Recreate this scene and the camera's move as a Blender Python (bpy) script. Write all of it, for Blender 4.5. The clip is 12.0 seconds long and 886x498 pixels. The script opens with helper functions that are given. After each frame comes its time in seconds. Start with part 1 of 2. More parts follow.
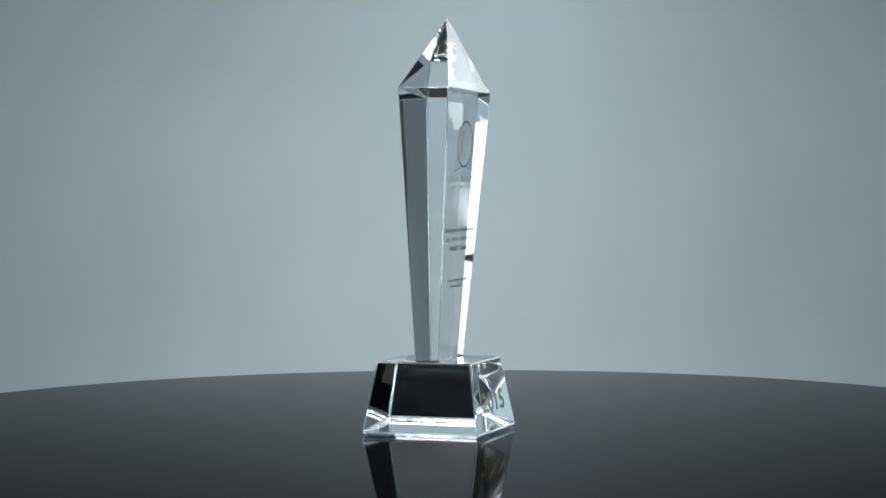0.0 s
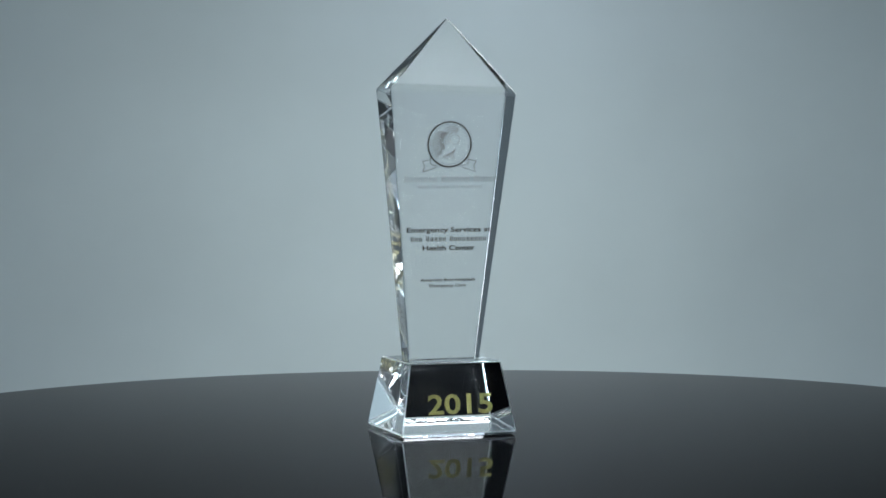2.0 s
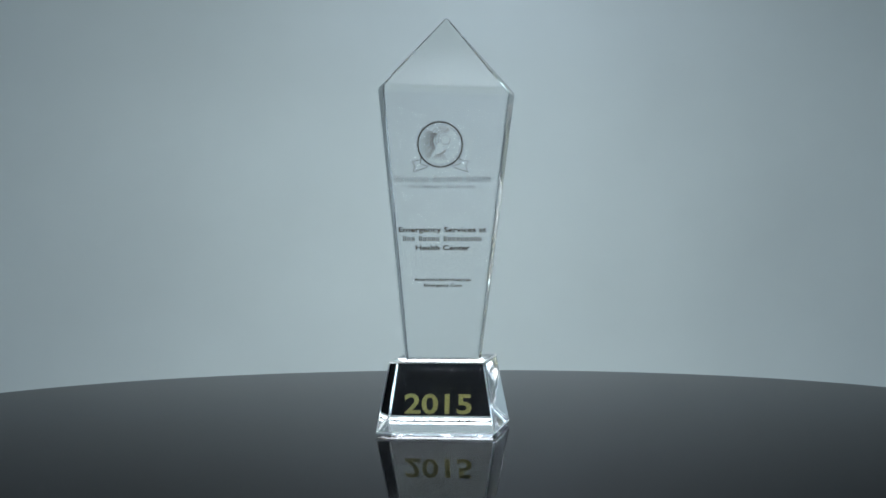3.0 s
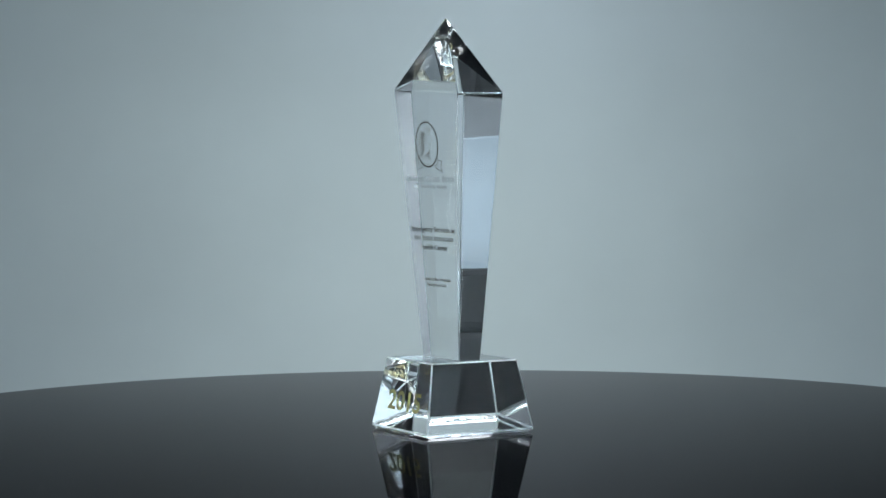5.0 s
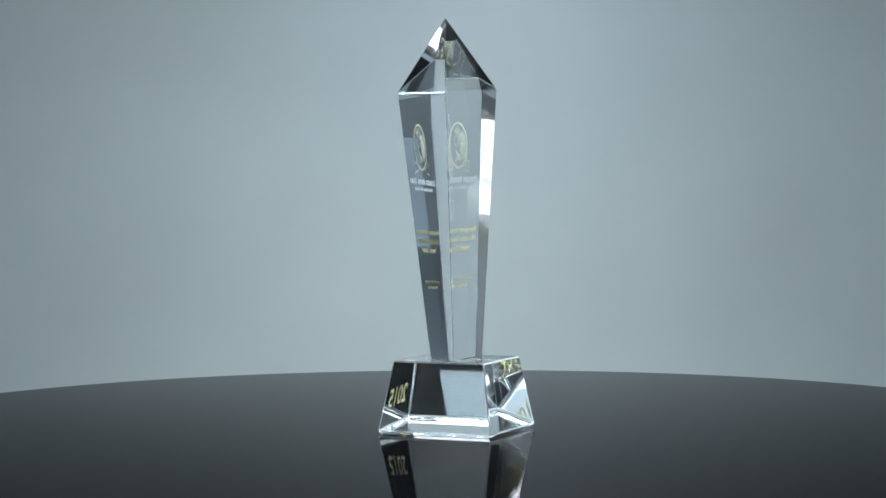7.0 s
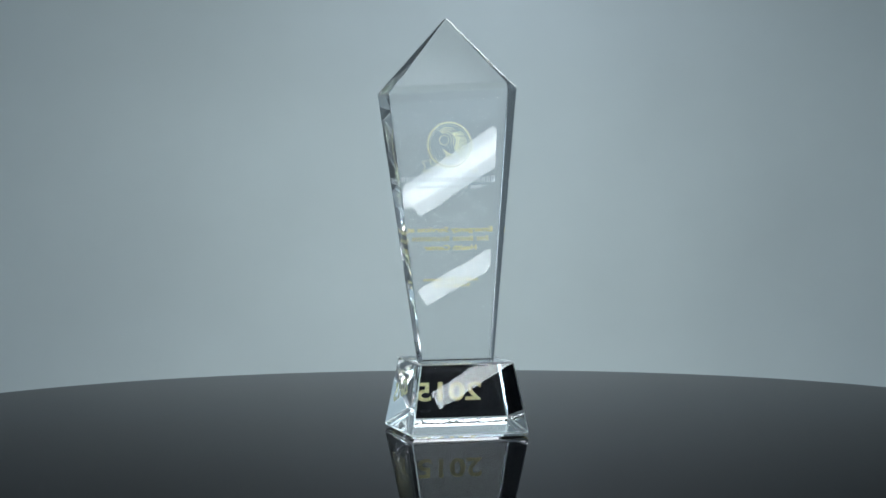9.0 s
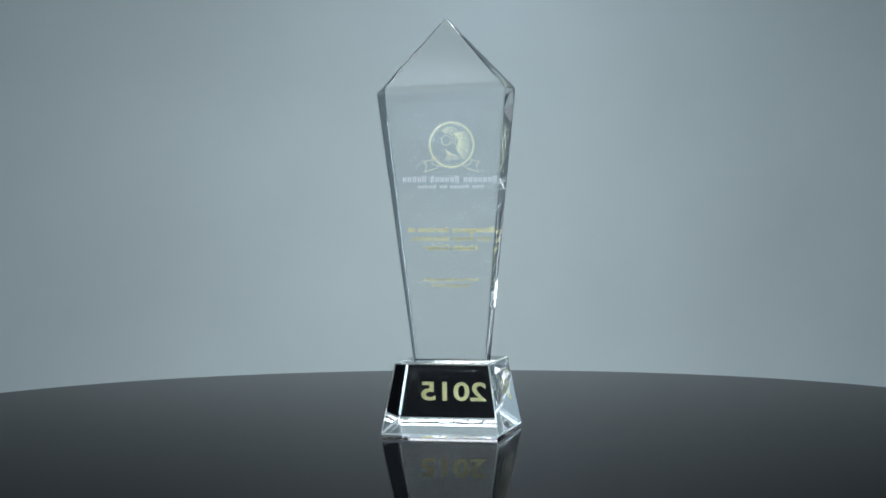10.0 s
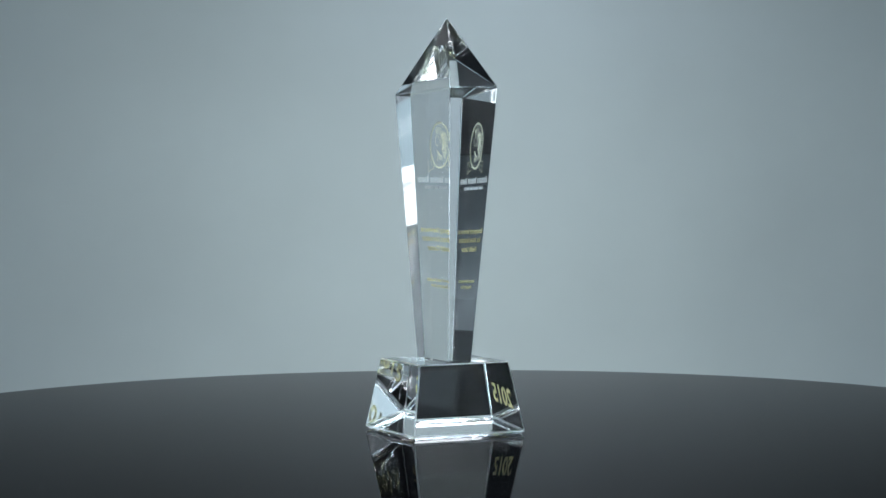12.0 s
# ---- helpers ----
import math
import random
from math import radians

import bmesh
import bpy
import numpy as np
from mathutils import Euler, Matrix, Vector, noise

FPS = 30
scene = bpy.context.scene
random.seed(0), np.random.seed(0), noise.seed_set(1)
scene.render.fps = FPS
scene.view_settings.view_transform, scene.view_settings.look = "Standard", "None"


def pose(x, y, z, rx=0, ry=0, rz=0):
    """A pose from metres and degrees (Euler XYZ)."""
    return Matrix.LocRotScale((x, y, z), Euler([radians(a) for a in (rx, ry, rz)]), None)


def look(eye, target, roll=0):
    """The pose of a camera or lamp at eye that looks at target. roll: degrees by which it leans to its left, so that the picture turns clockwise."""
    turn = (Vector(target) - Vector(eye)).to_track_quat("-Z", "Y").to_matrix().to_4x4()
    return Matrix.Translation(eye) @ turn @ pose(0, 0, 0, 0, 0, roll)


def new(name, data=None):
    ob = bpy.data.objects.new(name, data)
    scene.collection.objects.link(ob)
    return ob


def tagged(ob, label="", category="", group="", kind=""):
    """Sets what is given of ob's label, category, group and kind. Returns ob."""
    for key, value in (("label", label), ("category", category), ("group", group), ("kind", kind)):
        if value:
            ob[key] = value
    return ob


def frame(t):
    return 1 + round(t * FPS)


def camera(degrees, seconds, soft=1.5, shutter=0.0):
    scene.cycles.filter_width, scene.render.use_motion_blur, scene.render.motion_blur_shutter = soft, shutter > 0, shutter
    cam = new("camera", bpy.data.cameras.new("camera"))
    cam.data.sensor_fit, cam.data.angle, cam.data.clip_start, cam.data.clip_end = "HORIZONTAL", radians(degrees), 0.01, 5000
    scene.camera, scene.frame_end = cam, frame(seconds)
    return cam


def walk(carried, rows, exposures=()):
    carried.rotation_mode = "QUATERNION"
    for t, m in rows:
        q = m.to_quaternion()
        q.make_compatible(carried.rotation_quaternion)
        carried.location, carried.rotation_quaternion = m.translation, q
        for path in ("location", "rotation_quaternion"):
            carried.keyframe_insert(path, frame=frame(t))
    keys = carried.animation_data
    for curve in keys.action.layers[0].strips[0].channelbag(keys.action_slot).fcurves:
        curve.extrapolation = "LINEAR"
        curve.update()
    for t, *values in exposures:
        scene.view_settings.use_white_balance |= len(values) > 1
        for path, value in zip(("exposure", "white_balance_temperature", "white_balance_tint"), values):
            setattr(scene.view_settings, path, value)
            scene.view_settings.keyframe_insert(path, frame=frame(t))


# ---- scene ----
cam = camera(20.18, 12.0, soft=1.6)
CAM_POSE = pose(0, -1.6247, 0.1904, 87.4875, 0, 0.1023) @ pose(0, 0, 0, 0, 0, -0.32)
walk(cam, [(0.0, CAM_POSE), (12.0, CAM_POSE)], exposures=[(0.0, 0.02), (1.0, 0.05), (2.0, -0.03), (2.5, -0.045), (3.0, 0.05), (5.0, 0.0), (5.5, -0.06), (6.5, 0.03), (7.0, 0.07), (9.5, -0.05), (10.0, -0.06), (10.5, 0.06), (11.0, 0.03), (12.0, -0.03)])

# crystal needs long light paths
scene.cycles.max_bounces, scene.cycles.glossy_bounces, scene.cycles.transmission_bounces = 40, 40, 40

# ---- world and light ----
world = bpy.data.worlds.new("studio_dark")
scene.world = world
world.use_nodes = True
world.node_tree.nodes["Background"].inputs[0].default_value = (0.010, 0.011, 0.013, 1)
world.node_tree.nodes["Background"].inputs[1].default_value = 0.3


def softbox(name, eye, target, wide, high, watts, colour, spread=180, roll=0):
    lamp = bpy.data.lights.new(name, "AREA")
    lamp.shape, lamp.size, lamp.size_y, lamp.energy, lamp.color = "RECTANGLE", wide, high, watts, colour
    lamp.spread = radians(spread)
    ob = new(name, lamp)
    ob.matrix_world = look(eye, target, roll)
    return ob


COOL = (0.85, 0.94, 1.0)
PALE_BLUE = (0.62, 0.86, 1.0)
# backdrop light on the floor behind the table, aimed up at the paper
softbox("backdrop_lamp", (-0.01, 1.38, -0.46), (-0.01, 3.0, 0.08), 0.45, 0.22, 8.3, (0.94, 1.0, 0.945), 104)
# bluer lamp hung over the backdrop, brightest above the view
softbox("upper_backdrop_lamp", (0.08, 2.35, 1.70), (0.10, 3.0, 1.10), 0.36, 0.20, 3.3, (0.80, 0.88, 1.0), 56)
# narrow fill added over the backdrop's foot, which shows through the crystal tip
softbox("sweep_fill", (0.0, 1.88, 1.0), (0.0, 1.99, -0.76), 0.20, 0.20, 2.5, (0.90, 0.97, 1.0), 26)
# fill lamps added under the ceiling to brighten the side walls and boards
softbox("wall_fill_left", (-0.9, 0.4, 2.35), (-2.5, 1.25, 0.4), 0.6, 0.3, 14, COOL, 86)
softbox("wall_fill_right", (0.9, 0.4, 2.35), (2.5, 1.4, 0.4), 0.6, 0.3, 16, COOL, 86)
softbox("front_fill_left", (-0.9, -0.9, 2.35), (-2.4, -1.7, 0.6), 0.6, 0.3, 9, COOL, 76)
softbox("front_fill_right", (0.9, -0.9, 2.35), (2.4, -1.7, 0.6), 0.6, 0.3, 9, COOL, 76)
# large softboxes high at both sides
softbox("softbox_left", (-1.100, -0.532, 1.132), (0, 0, 0.2), 0.77, 0.58, 14.5, PALE_BLUE, 64)
softbox("softbox_right", (1.13, -0.434, 1.26), (0, 0, 0.2), 0.42, 0.58, 9.5, PALE_BLUE, 64)
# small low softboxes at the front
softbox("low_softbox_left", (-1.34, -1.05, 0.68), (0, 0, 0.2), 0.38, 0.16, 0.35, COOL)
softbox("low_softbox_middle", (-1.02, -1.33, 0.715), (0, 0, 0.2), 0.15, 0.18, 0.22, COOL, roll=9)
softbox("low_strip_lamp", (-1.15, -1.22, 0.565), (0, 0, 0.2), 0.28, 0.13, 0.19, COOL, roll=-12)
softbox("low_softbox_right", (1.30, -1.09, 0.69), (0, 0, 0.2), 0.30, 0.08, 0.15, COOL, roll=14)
# wide dim panels added below the large softboxes to whiten the base facets
softbox("strip_fill_left", (-1.58, -0.91, 1.00), (0, 0, 0.2), 2.8, 0.47, 2.9, PALE_BLUE)
softbox("strip_fill_right", (1.58, -0.91, 1.00), (0, 0, 0.2), 2.8, 0.47, 2.9, PALE_BLUE)
# backlight high behind the award, small boxes over it, and a top box straight above
softbox("backlight", (0.314, 1.24, 0.845), (0, 0, 0.2), 1.05, 0.54, 10, COOL, roll=-6)
softbox("rim_box", (0.625, 0.725, 1.0), (0, 0, 0.2), 0.44, 0.44, 6.4, COOL)
# the next two are added to whiten the tip's right face and edges
softbox("tip_fill_box", (0.80, 1.25, 0.56), (0, 0, 0.2), 0.14, 0.11, 0.15, COOL)
softbox("edge_fill_lamp", (0.86, 0.42, 1.38), (0, 0, 0.22), 0.30, 0.30, 11, COOL)
softbox("top_box", (0.0, 0.34, 1.25), (0.0, 0.34, 0.0), 0.56, 0.60, 10, COOL)
# added to draw a white line along the base's top edge
softbox("front_top_fill", (0.0, -0.40, 1.27), (0.0, -0.40, 0.0), 0.56, 0.26, 5, COOL)
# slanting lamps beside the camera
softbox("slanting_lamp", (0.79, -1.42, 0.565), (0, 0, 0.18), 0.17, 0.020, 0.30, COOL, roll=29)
# wider dim copy, added to soften the edge of the streak
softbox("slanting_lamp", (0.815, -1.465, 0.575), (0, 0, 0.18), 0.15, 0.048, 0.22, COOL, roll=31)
# lower copy, added for the streak on the base
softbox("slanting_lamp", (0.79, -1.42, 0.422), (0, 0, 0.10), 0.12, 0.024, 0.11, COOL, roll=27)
# fill lamp added behind the camera, aimed at the ceiling to lift dark facets
softbox("ceiling_fill", (0.0, -1.9, 1.5), (0.0, -1.7, 2.6), 0.6, 0.6, 1.8, COOL)


# ---- materials ----
def material(name):
    m = bpy.data.materials.new(name)
    m.use_nodes = True
    return m, m.node_tree.nodes, m.node_tree.links, m.node_tree.nodes["Principled BSDF"]


def noise_node(nodes, links, scale, detail=4.0, rough=0.55, coords="Object"):
    tc = nodes.new("ShaderNodeTexCoord")
    n = nodes.new("ShaderNodeTexNoise")
    n.inputs["Scale"].default_value, n.inputs["Detail"].default_value, n.inputs["Roughness"].default_value = scale, detail, rough
    links.new(tc.outputs[coords], n.inputs["Vector"])
    return n


def ramp(nodes, links, source, low, high, a, b):
    r = nodes.new("ShaderNodeValToRGB")
    r.color_ramp.elements[0].position, r.color_ramp.elements[1].position = low, high
    r.color_ramp.elements[0].color, r.color_ramp.elements[1].color = a, b
    links.new(source, r.inputs[0])
    return r


def grey(v):
    return (v, v, v, 1)


def mat_plain(name, colour, rough, metal=0.0, vary=0.1, scale=30.0, bump=0.0):
    m, nodes, links, b = material(name)
    n = noise_node(nodes, links, scale)
    lo = tuple(c * (1 - vary) for c in colour) + (1,)
    hi = tuple(min(1, c * (1 + vary)) for c in colour) + (1,)
    links.new(ramp(nodes, links, n.outputs[0], 0.3, 0.7, lo, hi).outputs[0], b.inputs["Base Color"])
    b.inputs["Roughness"].default_value, b.inputs["Metallic"].default_value = rough, metal
    if bump:
        bp = nodes.new("ShaderNodeBump")
        bp.inputs["Strength"].default_value, bp.inputs["Distance"].default_value = bump, 0.002
        links.new(n.outputs[0], bp.inputs["Height"])
        links.new(bp.outputs[0], b.inputs["Normal"])
    return m


def mat_crystal():
    m, nodes, links, b = material("optical_crystal")
    b.inputs["Base Color"].default_value = (0.985, 0.995, 0.995, 1)
    b.inputs["Transmission Weight"].default_value = 1.0
    b.inputs["IOR"].default_value = 1.52
    b.inputs["Roughness"].default_value = 0.0
    n = noise_node(nodes, links, 22.0, 1.0)
    bp = nodes.new("ShaderNodeBump")
    bp.inputs["Strength"].default_value, bp.inputs["Distance"].default_value = 0.02, 0.0004
    links.new(n.outputs[0], bp.inputs["Height"])
    links.new(bp.outputs[0], b.inputs["Normal"])
    return m


def mat_table():
    m, nodes, links, b = material("black_glass")
    n = noise_node(nodes, links, 9.0)
    links.new(ramp(nodes, links, n.outputs[0], 0.3, 0.7, (0.0001, 0.0001, 0.00015, 1), (0.0003, 0.0003, 0.0004, 1)).outputs[0], b.inputs["Base Color"])
    b.inputs["Roughness"].default_value, b.inputs["Specular IOR Level"].default_value = 0.6, 0.0
    gloss = nodes.new("ShaderNodeBsdfGlossy")
    smudge = noise_node(nodes, links, 14.0, 3.0)
    links.new(ramp(nodes, links, smudge.outputs[0], 0.4, 0.75, grey(0.008), grey(0.022)).outputs[0], gloss.inputs["Roughness"])
    gloss.inputs["Color"].default_value = (1.0, 0.96, 0.97, 1)
    f = nodes.new("ShaderNodeFresnel")
    f.inputs["IOR"].default_value = 1.5
    p = nodes.new("ShaderNodeMath")
    p.operation = "POWER"
    p.inputs[1].default_value = 4.6
    k = nodes.new("ShaderNodeMath")
    k.operation = "MULTIPLY"
    k.inputs[1].default_value = 4.05
    links.new(f.outputs[0], p.inputs[0])
    links.new(p.outputs[0], k.inputs[0])
    least = nodes.new("ShaderNodeMath")
    least.operation = "ADD"
    least.inputs[1].default_value = 0.011
    links.new(k.outputs[0], least.inputs[0])
    mix = nodes.new("ShaderNodeMixShader")
    links.new(least.outputs[0], mix.inputs[0])
    links.new(b.outputs[0], mix.inputs[1])
    links.new(gloss.outputs[0], mix.inputs[2])
    links.new(mix.outputs[0], nodes["Material Output"].inputs["Surface"])
    return m


def mat_edge(name, rough):
    m, nodes, links, b = material(name)
    b.inputs["Base Color"].default_value = (0.97, 0.99, 1.0, 1)
    b.inputs["Transmission Weight"].default_value = 1.0
    b.inputs["IOR"].default_value = 1.52
    n = noise_node(nodes, links, 1200.0, 3.0)
    links.new(ramp(nodes, links, n.outputs[0], 0.3, 0.7, grey(rough * 0.7), grey(rough * 1.3)).outputs[0], b.inputs["Roughness"])
    return m


def mat_worn_edge():
    m, nodes, links, b = material("worn_crystal_edge")
    b.inputs["Base Color"].default_value = (0.97, 0.985, 1.0, 1)
    b.inputs["Transmission Weight"].default_value = 1.0
    b.inputs["IOR"].default_value = 1.52
    n = noise_node(nodes, links, 110.0, 3.0)
    links.new(ramp(nodes, links, n.outputs[0], 0.4, 0.65, grey(0.02), grey(0.20)).outputs[0], b.inputs["Roughness"])
    bp = nodes.new("ShaderNodeBump")
    bp.inputs["Strength"].default_value, bp.inputs["Distance"].default_value = 0.35, 0.002
    links.new(n.outputs[0], bp.inputs["Height"])
    links.new(bp.outputs[0], b.inputs["Normal"])
    return m


EDGE = mat_edge("ground_crystal_edge", 0.34)
WORN_EDGE = mat_worn_edge()
FINE_EDGE = mat_edge("fine_ground_crystal_edge", 0.14)
CRYSTAL = mat_crystal()
TABLE = mat_table()
BACKDROP = mat_plain("grey_seamless_paper", (0.335, 0.385, 0.415), 0.9, vary=0.05, scale=2.2, bump=0.05)
CEILING = mat_plain("white_ceiling_paint", (0.68, 0.70, 0.72), 0.9, vary=0.06, scale=2.0)
GREY_WALL = mat_plain("grey_studio_paint", (0.25, 0.275, 0.295), 0.9, vary=0.4, scale=2.6)
WHITE_BOARD = mat_plain("white_foam_board", (0.60, 0.65, 0.69), 0.8, vary=0.28, scale=3.4)
PALE_BOARD = mat_plain("pale_blue_board", (0.52, 0.62, 0.70), 0.8, vary=0.25, scale=6.0)
BLACK_CASE = mat_plain("black_laminate", (0.015, 0.015, 0.017), 0.6, vary=0.2, scale=8.0)
DARK_WALL = mat_plain("black_studio_paint", (0.012, 0.012, 0.013), 0.9, vary=0.2, scale=3.0)
# front inks, each darker than the ink at the print's back
INK_FRONT = mat_plain("dark_bronze_ink", (0.05, 0.04, 0.028), 0.34, 0.8, 0.35, 900.0)
INK_PALE = mat_plain("pale_silver_ink", (0.40, 0.40, 0.40), 0.5, 0.4, 0.4, 1500.0)
INK_MOTIF = mat_plain("dull_pewter_ink", (0.24, 0.225, 0.215), 0.5, 0.4, 0.4, 1500.0)
INK_YEAR = mat_plain("dull_gold_ink", (0.45, 0.38, 0.14), 0.35, 0.9, 0.25, 900.0)
INK_GOLD = mat_plain("gold_ink", (0.66, 0.56, 0.27), 0.45, 0.35, 0.2, 900.0)
INK_LIGHT = mat_plain("pale_gold_ink", (0.84, 0.78, 0.56), 0.45, 0.35, 0.25, 900.0)
INK_SILVER = mat_plain("bright_silver_ink", (0.70, 0.71, 0.72), 0.4, 0.4, 0.2, 1200.0)
STEEL = mat_plain("black_steel", (0.03, 0.03, 0.032), 0.4, 0.6)


# ---- mesh helpers ----
def part(name, bm, mat, parent=None, label="", smooth=False):
    me = bpy.data.meshes.new(name)
    bmesh.ops.recalc_face_normals(bm, faces=bm.faces)
    bm.to_mesh(me)
    bm.free()
    for m in (mat if isinstance(mat, (list, tuple)) else [mat]):
        me.materials.append(m)
    for p in me.polygons:
        p.use_smooth = smooth
    ob = new(name, me)
    ob.parent = parent
    if label:
        tagged(ob, label)
    return ob


def hull_solid(loops):
    """A solid through stacked loops of points, closed at both ends; a loop of one point is a tip."""
    bm = bmesh.new()
    rows = [[bm.verts.new(p) for p in loop] for loop in loops]
    for a, b in zip(rows, rows[1:]):
        n = max(len(a), len(b))
        for i in range(n):
            j = (i + 1) % n
            f = [a[i % len(a)], a[j % len(a)], b[j % len(b)], b[i % len(b)]]
            bm.faces.new(list(dict.fromkeys(f)))
    for end in (rows[0], rows[-1]):
        if len(end) > 2:
            bm.faces.new(end)
    bmesh.ops.recalc_face_normals(bm, faces=bm.faces)
    return bm


def lathe(profile, segments=128):
    bm = bmesh.new()
    rings = []
    for r, z in profile:
        if r < 1e-6:
            rings.append([bm.verts.new((0, 0, z))])
        else:
            rings.append([bm.verts.new((r * math.cos(2 * math.pi * i / segments), r * math.sin(2 * math.pi * i / segments), z)) for i in range(segments)])
    for a, b in zip(rings, rings[1:]):
        for i in range(segments):
            j = (i + 1) % segments
            bm.faces.new(list(dict.fromkeys([a[i % len(a)], a[j % len(a)], b[j % len(b)], b[i % len(b)]])))
    return bm


def sheet(points, across):
    """A strip through (y, z) points, from x = -across to across."""
    bm = bmesh.new()
    rows = [[bm.verts.new((x, y, z)) for x in (-across, across)] for y, z in points]
    for a, b in zip(rows, rows[1:]):
        bm.faces.new([a[0], a[1], b[1], b[0]])
    return bm


def slab(x0, x1, y0, y1, z0, z1):
    bm = bmesh.new()
    bmesh.ops.create_cube(bm, size=1, matrix=Matrix.Translation(((x0 + x1) / 2, (y0 + y1) / 2, (z0 + z1) / 2)) @ Matrix.Diagonal((x1 - x0, y1 - y0, z1 - z0, 1)))
    return bm


# ---- setting ----
FLOOR_Z = -0.76
BACK_Y = 3.0
curve_pts = [(0.75, FLOOR_Z), (BACK_Y - 1.0, FLOOR_Z)]
curve_pts += [(BACK_Y - 1.0 + 1.0 * math.sin(a), FLOOR_Z + 1.0 * (1 - math.cos(a))) for a in np.linspace(0.08, math.pi / 2, 18)]
curve_pts += [(BACK_Y, 0.5), (BACK_Y, 1.4)]
tagged(part("backdrop", sheet(curve_pts, 2.495), BACKDROP, smooth=True), "seamless grey-blue studio backdrop sweeping into the floor", "backdrop", kind="structure")
Z0, Z1 = FLOOR_Z - 0.01, 2.6
tagged(part("wall_west", slab(-2.7, -2.5, -2.9, 3.4, Z0, Z1), GREY_WALL), "plain grey studio wall", "wall", kind="structure")
tagged(part("wall_east", slab(2.5, 2.7, -2.9, 3.4, Z0, Z1), GREY_WALL), "plain grey studio wall", "wall", kind="structure")
tagged(part("wall_south", slab(-2.5, 2.5, -2.9, -2.7, Z0, Z1), DARK_WALL), "matt black studio wall", "wall", kind="structure")
tagged(part("wall_north", slab(-2.5, 2.5, 3.2, 3.4, Z0, Z1), DARK_WALL), "matt black studio wall", "wall", kind="structure")
tagged(part("ceiling", slab(-2.7, 2.7, -2.9, 3.4, Z1, Z1 + 0.15), CEILING), "plain white studio ceiling", "ceiling", kind="structure")
tagged(part("floor", slab(-2.7, 2.7, -2.9, 3.4, Z0 - 0.1, Z0), DARK_WALL), "dark studio floor under the backdrop", "floor", kind="structure")

# ---- stand-in gear round the table, added for patches seen in the crystal alone ----
def box_part(name, size, centre, mat, parent, edge=0.004, label=""):
    bm = bmesh.new()
    bmesh.ops.create_cube(bm, size=1, matrix=Matrix.Translation(centre) @ Matrix.Diagonal((*size, 1)))
    bmesh.ops.bevel(bm, geom=bm.edges[:], offset=edge, segments=2, affect="EDGES", profile=0.5)
    return part(name, bm, mat, parent, label)


def stand_in_board(name, label, mat, x, y, turn, wide, tall):
    """A tall board of two leaves, hinged by tape and standing in a wide V on the floor."""
    board = tagged(new(name), label, "reflector board", "foam boards beside the table")
    board.matrix_basis = pose(x, y, Z0, 0, 0, turn)
    for side in (-1, 1):
        leaf = box_part("leaf", (wide / 2, 0.02, tall), (side * wide / 4, 0, tall / 2), mat, board)
        leaf.matrix_basis = pose(0, 0, 0, 0, 0, side * 8)
    return board


def stand_panel(name, label, mat, x, y, turn, low, high, wide):
    """A flat panel clamped to a light stand with three spread legs."""
    stand = tagged(new(name), label, "studio panel", "panels on light stands")
    stand.matrix_basis = pose(x, y, FLOOR_Z, 0, 0, turn)
    a, b = low - FLOOR_Z, high - FLOOR_Z
    box_part("panel", (wide, 0.012, b - a), (0, 0, (a + b) / 2), mat, stand)
    pole = lathe([(0, 0.12), (0.014, 0.12), (0.014, a * 0.6), (0.010, a * 0.6), (0.010, b - 0.02), (0, b - 0.02)], 16)
    part("pole", pole, STEEL, stand, smooth=True).matrix_basis = pose(0, -0.022, 0)
    for k in range(3):
        leg = lathe([(0, 0), (0.009, 0), (0.009, 0.52), (0, 0.52)], 12)
        c = 2 * math.pi * k / 3
        low_end = Vector((0.26 * math.sin(c), -0.022 - 0.26 * math.cos(c), 0.010))
        top_end = Vector((0, -0.022, 0.30))
        part("leg", leg, STEEL, stand, smooth=True).matrix_basis = Matrix.Translation(low_end) @ (top_end - low_end).to_track_quat("Z", "Y").to_matrix().to_4x4()
    return stand


# pale boards and panels added to put light patches into the crystal's sides
FOAM = "tall white stand-in foam board, out of view, standing folded on the floor"
for x, y, turn, wide, tall in ((-2.25, -1.78, 84, 1.45, 1.85), (2.25, -1.65, -84, 1.35, 1.90), (-2.28, 0.15, 90, 0.80, 1.80), (2.28, -0.05, -90, 0.80, 1.70)):
    stand_in_board("stand_in_board", FOAM, WHITE_BOARD, x, y, turn, wide, tall)
PANEL = "pale stand-in panel, out of view, on a black light stand"
stand_panel("pale_stand_in_panel", PANEL, PALE_BOARD, -2.36, 1.60, 100, 0.34, 0.61, 0.62)
stand_panel("pale_stand_in_panel", PANEL, PALE_BOARD, 2.30, 2.02, -104, 0.55, 0.77, 0.42)
# black panel and case added to darken patches of the crystal's sides
stand_panel("dark_stand_in_panel", "matt black stand-in panel, out of view, on a light stand", BLACK_CASE, -2.36, 2.20, 96, 0.72, 1.30, 0.80)
case = tagged(new("dark_stand_in_case"), "black laminate stand-in case, out of view, standing by the wall", "equipment case")
case.matrix_basis = pose(-2.22, 1.42, FLOOR_Z)
box_part("body", (0.42, 0.70, 0.94), (0, 0, 0.53), BLACK_CASE, case, 0.012)
box_part("lid", (0.43, 0.71, 0.10), (0, 0, 1.052), BLACK_CASE, case, 0.012)
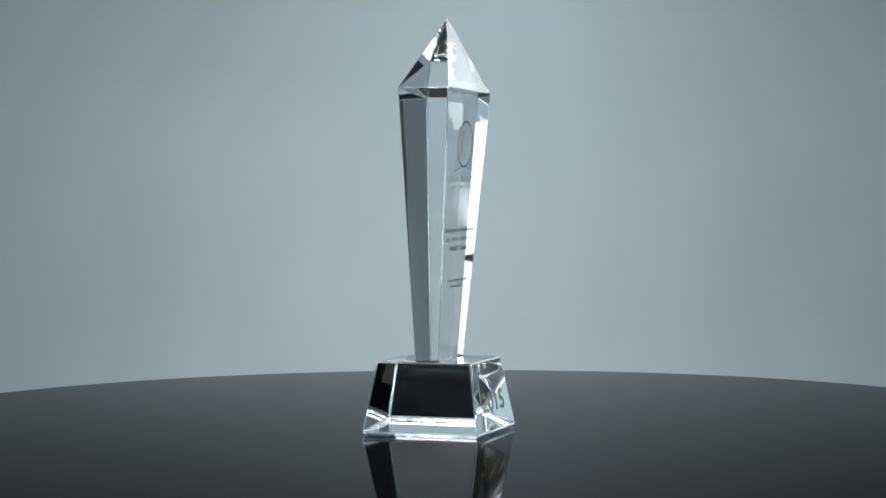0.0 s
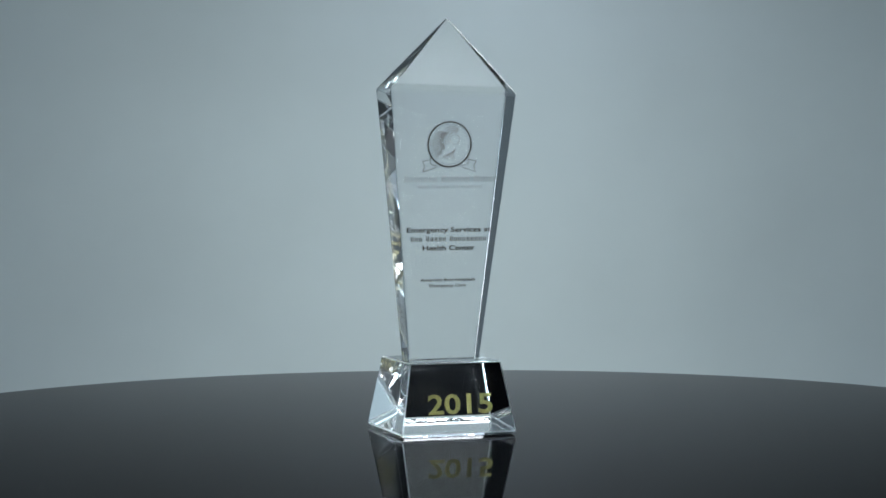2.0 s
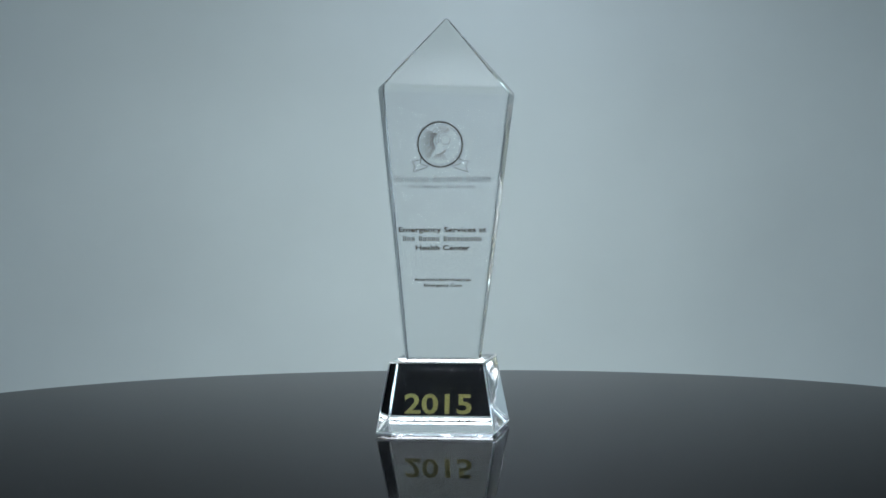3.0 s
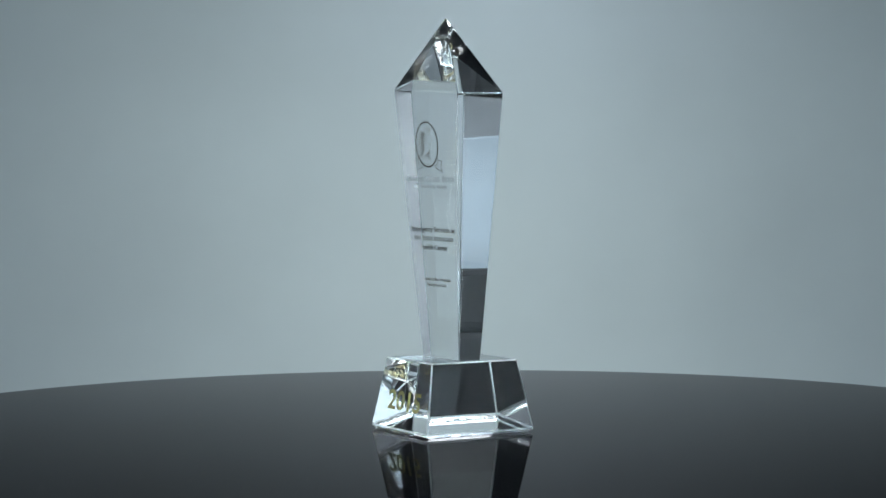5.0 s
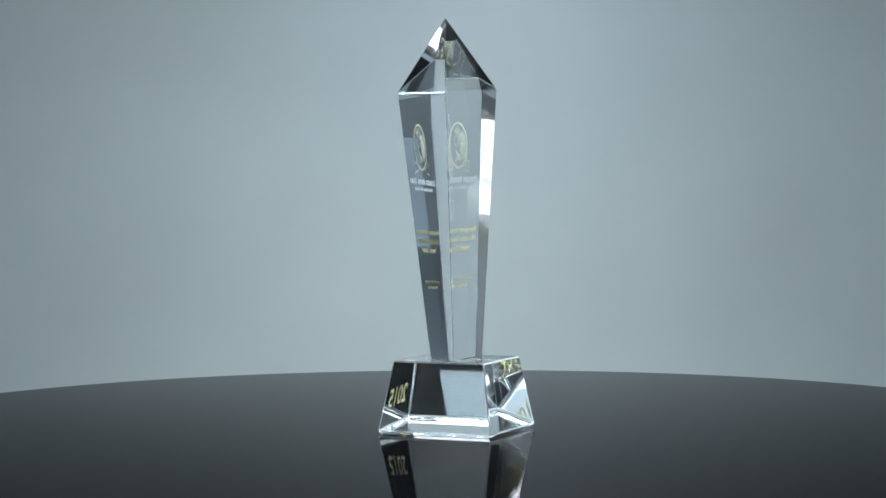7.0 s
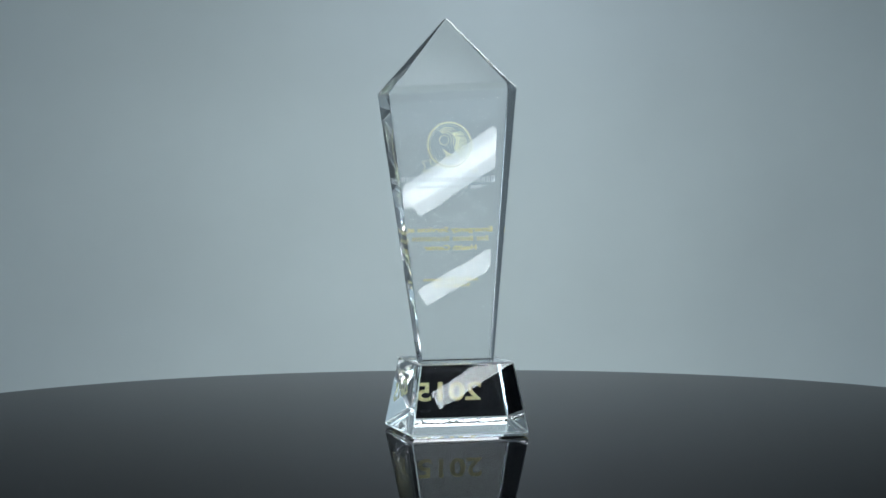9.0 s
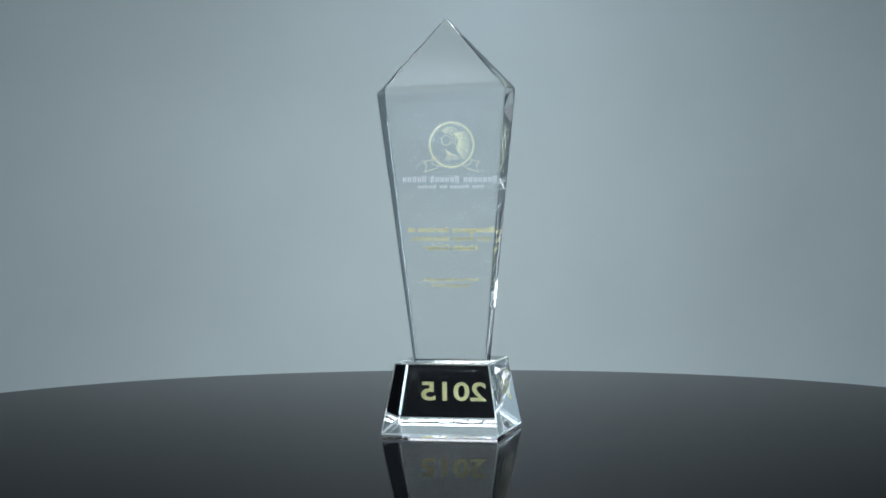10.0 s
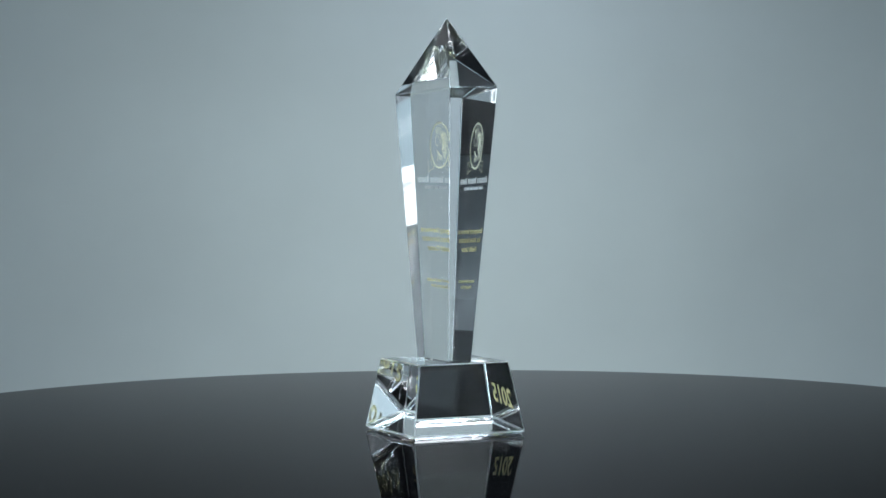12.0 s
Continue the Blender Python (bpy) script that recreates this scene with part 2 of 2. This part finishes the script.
for sx in (-1, 1):
    for sy in (-1, 1):
        wheel = lathe([(0, -0.014), (0.026, -0.014), (0.03, -0.010), (0.03, 0.010), (0.026, 0.014), (0, 0.014)], 20)
        part("wheel", wheel, STEEL, case, smooth=True).matrix_basis = pose(sx * 0.16, sy * 0.28, 0.03, 0, 90, 0)
box_part("handle", (0.02, 0.16, 0.03), (0.22, 0, 0.62), STEEL, case, 0.006)

# ---- table ----
table = tagged(new("round_table"), "round glossy black glass display table", "table")
R = 0.430
part("tabletop", lathe([(0, 0), (R - 0.0015, 0), (R - 0.0004, -0.0004), (R, -0.0015), (R, -0.0105), (R - 0.0015, -0.012), (0, -0.012)], 256), TABLE, table)
part("column", lathe([(0, -0.012), (0.12, -0.012), (0.12, -0.02), (0.035, -0.03), (0.03, -0.70), (0.05, -0.73), (0.0, -0.73)], 48), STEEL, table, smooth=True)
part("base_plate", lathe([(0, -0.73), (0.22, -0.735), (0.24, -0.745), (0.24, FLOOR_Z), (0, FLOOR_Z)], 64), STEEL, table, smooth=True)

# ---- crystal award ----
TIP = (0.0003, -0.0006, 0.27)
TOP_W, TOP_D, TOP_Y = 0.0426, 0.0170, 0.0009
Z_LEFT, Z_RIGHT = 0.2238, 0.2203
OFF_X, OFF_Y = -0.0037, 0.0047
FOOT_W, FOOT_D = 0.0240, 0.0081
BASE_TOP_X, BASE_TOP_Y, BASE_X, BASE_Y, BASE_H = 0.0308, 0.0317, 0.0386, 0.0395, 0.0472
LIP = 0.0022
GAP = 0.0002


def rect(cx, cy, hx, hy, z_left, z_right=None):
    z_right = z_left if z_right is None else z_right
    return [(cx - hx, cy - hy, z_left), (cx + hx, cy - hy, z_right), (cx + hx, cy + hy, z_right), (cx - hx, cy + hy, z_left)]


def chamfer(bm, width):
    edges = [e for e in bm.edges if max(v.co.z for v in e.verts) > LIP - 1e-5 and min(v.co.z for v in e.verts) > GAP + 1e-5]
    bmesh.ops.bevel(bm, geom=edges, offset=width, segments=1, affect="EDGES", profile=0.5, material=1)


award = tagged(new("crystal_award"), "clear faceted crystal award with gold printing on a tapered base", "trophy")
FOOT_Z, Z_MID = BASE_H, (Z_LEFT + Z_RIGHT) / 2


def face_y(z, side):
    """Where the broad front (side -1) or back (side 1) face of the column stands at the height z."""
    y0, y1 = OFF_Y + side * FOOT_D, TOP_Y + side * TOP_D
    return y0 + (y1 - y0) * (z - FOOT_Z) / (Z_MID - FOOT_Z)


shoulder = [(-TOP_W, face_y(Z_LEFT, -1), Z_LEFT), (TOP_W, face_y(Z_RIGHT, -1), Z_RIGHT), (TOP_W, face_y(Z_RIGHT, 1), Z_RIGHT), (-TOP_W, face_y(Z_LEFT, 1), Z_LEFT)]
bm = hull_solid([rect(OFF_X, OFF_Y, FOOT_W, FOOT_D, FOOT_Z), shoulder, [TIP]])
foot = [e for e in bm.edges if all(abs(v.co.z - FOOT_Z) < 1e-6 for v in e.verts)]
bmesh.ops.bevel(bm, geom=[e for e in bm.edges if e not in foot], offset=0.0005, segments=1, affect="EDGES", profile=0.5, material=1)
# the foot is fused to the base with clear cement: no surface between the two
bmesh.ops.delete(bm, geom=[f for f in bm.faces if all(abs(v.co.z - FOOT_Z) < 1e-6 for v in f.verts)], context="FACES_ONLY")
foot_ring = [v.co.copy() for v in bm.verts if abs(v.co.z - FOOT_Z) < 1e-6]
column = part("column", bm, [CRYSTAL, FINE_EDGE], award, "clear tapering crystal column with a pointed pyramid top")

bm = hull_solid([rect(OFF_X, OFF_Y, BASE_X - LIP, BASE_Y - LIP, GAP), rect(OFF_X, OFF_Y, BASE_X, BASE_Y, LIP), rect(OFF_X, OFF_Y, BASE_TOP_X, BASE_TOP_Y, BASE_H)])
chamfer(bm, 0.0008)
top = max(bm.faces, key=lambda f: f.calc_center_median().z)
rim = list(top.verts)
bm.faces.remove(top)
ring_sorted = sorted(foot_ring, key=lambda c: math.atan2(c.y - OFF_Y, c.x - OFF_X))
hole = [bm.verts.new(c) for c in ring_sorted]
hole_edges = [bm.edges.new((hole[i], hole[(i + 1) % len(hole)])) for i in range(len(hole))]
rim_edges = [e for e in bm.edges if e.verts[0] in rim and e.verts[1] in rim]
bmesh.ops.triangle_fill(bm, edges=rim_edges + hole_edges, use_beauty=True)
inside = [f for f in bm.faces if all(v in hole for v in f.verts)]
bmesh.ops.delete(bm, geom=inside, context="FACES_ONLY")
for f in bm.faces:
    if f.material_index == 0 and GAP + 1e-5 < f.calc_center_median().z < LIP:
        f.material_index = 2
base = part("base", bm, [CRYSTAL, EDGE, WORN_EDGE], award, "clear crystal block base with sloping sides")


# ---- printing on the front faces, sealed just under the surface ----
INK = 0.00008


def on_face(y_of_z, z):
    """The frame of a front face at the height z: local x to the right, y up the face, z out of it."""
    slope = (y_of_z(z + 0.001) - y_of_z(z - 0.001)) / 0.002
    up = Vector((0, slope, 1)).normalized()
    out = Vector((1, 0, 0)).cross(up)
    m = Matrix((Vector((1, 0, 0)), up, out)).transposed().to_4x4()
    return Matrix.Translation(Vector((0, y_of_z(z), z)) - out * 0.00015) @ m


def column_face(z):
    return face_y(z, -1)


def base_face(z):
    return OFF_Y - BASE_Y + (BASE_Y - BASE_TOP_Y) * (z - LIP) / (BASE_H - LIP)


def printed(name, bm, place, parent, front, label="", back=INK_GOLD):
    """Ink with one colour at its front and another, mostly gold, at its back."""
    ob = part(name, bm, [front, back], parent, label)
    for p in ob.data.polygons:
        p.material_index = 1 if p.center.z < INK * 0.4 else 0
    ob.matrix_basis = place
    return ob


def slab_outline(bm, points):
    """A thin flat piece with that outline, at the ink's thickness."""
    low = [bm.verts.new((x, y, 0)) for x, y in points]
    high = [bm.verts.new((x, y, INK)) for x, y in points]
    n = len(points)
    bm.faces.new(high)
    bm.faces.new(low[::-1])
    for i in range(n):
        bm.faces.new([low[i], low[(i + 1) % n], high[(i + 1) % n], high[i]])


def bar(bm, x0, y0, x1, y1):
    slab_outline(bm, [(x0, y0), (x1, y0), (x1, y1), (x0, y1)])


def stroke(bm, points, width):
    for (xa, ya), (xb, yb) in zip(points, points[1:]):
        d = Vector((xb - xa, yb - ya)).normalized() * width / 2
        slab_outline(bm, [(xa + d.y - d.x * 0.5, ya - d.x - d.y * 0.5), (xb + d.y + d.x * 0.5, yb - d.x + d.y * 0.5), (xb - d.y + d.x * 0.5, yb + d.x + d.y * 0.5), (xa - d.y - d.x * 0.5, ya + d.x - d.y * 0.5)])


def disc(bm, cx, cy, r, n=10, ry=None):
    ry = ry or r
    slab_outline(bm, [(cx + r * math.cos(2 * math.pi * i / n), cy + ry * math.sin(2 * math.pi * i / n)) for i in range(n)])


def ring(bm, cx, cy, r0, r1, n=72):
    for i in range(n):
        a, b = 2 * math.pi * i / n, 2 * math.pi * (i + 1) / n
        slab_outline(bm, [(cx + r * math.cos(t), cy + r * math.sin(t)) for r, t in ((r0, a), (r1, a), (r1, b), (r0, b))])


def words(text, x0, x1, low, high, bold=0.025):
    """Letters filling x0 to x1, the capitals from low to high."""
    cu = bpy.data.curves.new("lettering", "FONT")
    cu.body, cu.size, cu.extrude, cu.offset, cu.resolution_u = text, 1.0, 0.5, bold, 3
    cap = bpy.data.curves.new("capital", "FONT")
    cap.body, cap.size, cap.offset = "E", 1.0, bold
    tmp, tmp2 = new("lettering_source", cu), new("capital_source", cap)
    bpy.context.view_layer.update()
    me, me2 = bpy.data.meshes.new_from_object(tmp), bpy.data.meshes.new_from_object(tmp2)
    bm = bmesh.new()
    bm.from_mesh(me)
    xs = [v.co.x for v in bm.verts]
    ys = [v.co.y for v in me2.vertices]
    for v in bm.verts:
        v.co.x = x0 + (v.co.x - min(xs)) / (max(xs) - min(xs)) * (x1 - x0)
        v.co.y = low + (v.co.y - min(ys)) / (max(ys) - min(ys)) * (high - low)
        v.co.z = INK if v.co.z > 0 else 0.0
    for o, c, mesh in ((tmp, cu, me), (tmp2, cap, me2)):
        bpy.data.objects.remove(o)
        bpy.data.curves.remove(c)
        bpy.data.meshes.remove(mesh)
    return bm


def letter_bars(lengths, x0, x1, low, high, tall_first=True):
    """Words that are not spelled out: upright bars of letter width, word by word."""
    total = sum(lengths) + 0.7 * (len(lengths) - 1)
    cell = (x1 - x0) / total
    bm = bmesh.new()
    x = x0
    for n in lengths:
        for i in range(n):
            top = high if i == 0 and tall_first else low + (high - low) * 0.80
            bar(bm, x + cell * 0.14, low, x + cell * 0.38, top)
            bar(bm, x + cell * 0.58, low, x + cell * 0.82, top)
            x += cell
        x += cell * 0.7
    return bm


# round emblem
place = on_face(column_face, 0.1874)
EX = -0.0025
bm = bmesh.new()
ring(bm, EX, 0, 0.01405, 0.01470)
ring(bm, EX, 0, 0.01290, 0.01305)
for i in range(60):
    a = 2 * math.pi * i / 60
    disc(bm, EX + 0.0150 * math.cos(a), 0.0150 * math.sin(a), 0.00048, 8)
printed("emblem_rim", bm, place, award, INK_FRONT, "round beaded gold rim of the emblem", INK_LIGHT)
bm = bmesh.new()
# plain oval, swept lines behind it and a plain bust shape below
ring(bm, EX + 0.0036, 0.0030, 0.0030, 0.0033, 28)
for k in range(4):
    pts = [(EX + 0.0030 - 0.0006 * k + (0.0042 + 0.0011 * k) * math.cos(a), 0.0030 + (0.0050 + 0.0012 * k) * math.sin(a)) for a in np.linspace(radians(62 - 6 * k), radians(205 + 6 * k), 11)]
    stroke(bm, pts, 0.00042)
for i in range(16):
    a = radians(118 + 7.0 * i)
    x, y = EX + 0.0008 + 0.0052 * math.cos(a), 0.0018 + 0.0060 * math.sin(a)
    g = radians(132 + 6.6 * i)
    stroke(bm, [(x, y), (EX + 0.0121 * math.cos(g), 0.0121 * math.sin(g))], 0.00040 + 0.0001 * (i % 3))
for i in range(6):
    stroke(bm, [(EX + 0.0040 - 0.0007 * i, -0.0030 - 0.0006 * i), (EX + 0.0022 - 0.0010 * i, -0.0068), (EX + 0.0044 - 0.0020 * i, -0.0105 + 0.0002 * i)], 0.00038)
printed("emblem_motif", bm, place, award, INK_MOTIF, "plain oval and swept lines inside the emblem", INK_LIGHT)
bm = bmesh.new()
for side in (-1, 1):
    pts = [(0.0125, -0.0060), (0.0130, -0.0125), (0.0080, -0.0142)]
    pts2 = [(0.0130, -0.0098), (0.0186, -0.0110), (0.0165, -0.0140), (0.0180, -0.0178), (0.0090, -0.0150)]
    for p in (pts, pts2):
        stroke(bm, [(EX + side * x, y) for x, y in p], 0.00035)
printed("ribbon", bm, place, award, INK_FRONT, "thin outlined ribbon under the emblem", INK_LIGHT)

z = 0.1650
printed("title_line", letter_bars([7, 6, 5], -0.0331, 0.0306, -0.0020, 0.0022), on_face(column_face, z), award, INK_PALE, "line of small silver capitals", INK_SILVER)
printed("motto_line", letter_bars([3, 5, 2, 5], -0.0240, 0.0204, -0.0011, 0.0013), on_face(column_face, 0.1600), award, INK_PALE, "line of tiny silver capitals", INK_SILVER)
printed("lettering", words("Emergency Services at", -0.0307, 0.0269, -0.0016, 0.0018), on_face(column_face, 0.1320), award, INK_FRONT)
printed("name_line", letter_bars([3, 5, 9], -0.0282, 0.0240, -0.0016, 0.0018), on_face(column_face, 0.1261), award, INK_FRONT)
printed("lettering", words("Health Center", -0.0197, 0.0159, -0.0016, 0.0018), on_face(column_face, 0.1202), award, INK_FRONT)
printed("lettering", words("America's Best Hospitals", -0.0209, 0.0166, -0.0010, 0.0011), on_face(column_face, 0.0994), award, INK_FRONT)
printed("lettering", words("Emergency Care", -0.0147, 0.0103, -0.0010, 0.0011), on_face(column_face, 0.0957), award, INK_FRONT)
printed("year", words("2015", -0.0239, 0.0197, -0.0063, 0.0065, 0.02), on_face(base_face, 0.0207), award, INK_YEAR, "gold year 2015 on the base")


# ---- motion ----
def motions():
    turn = [(t, pose(0, 0, 0, 0, 0, -26.266 * (t - 2.684))) for t in range(13)]
    walk(award, turn)
    walk(table, turn)


motions()
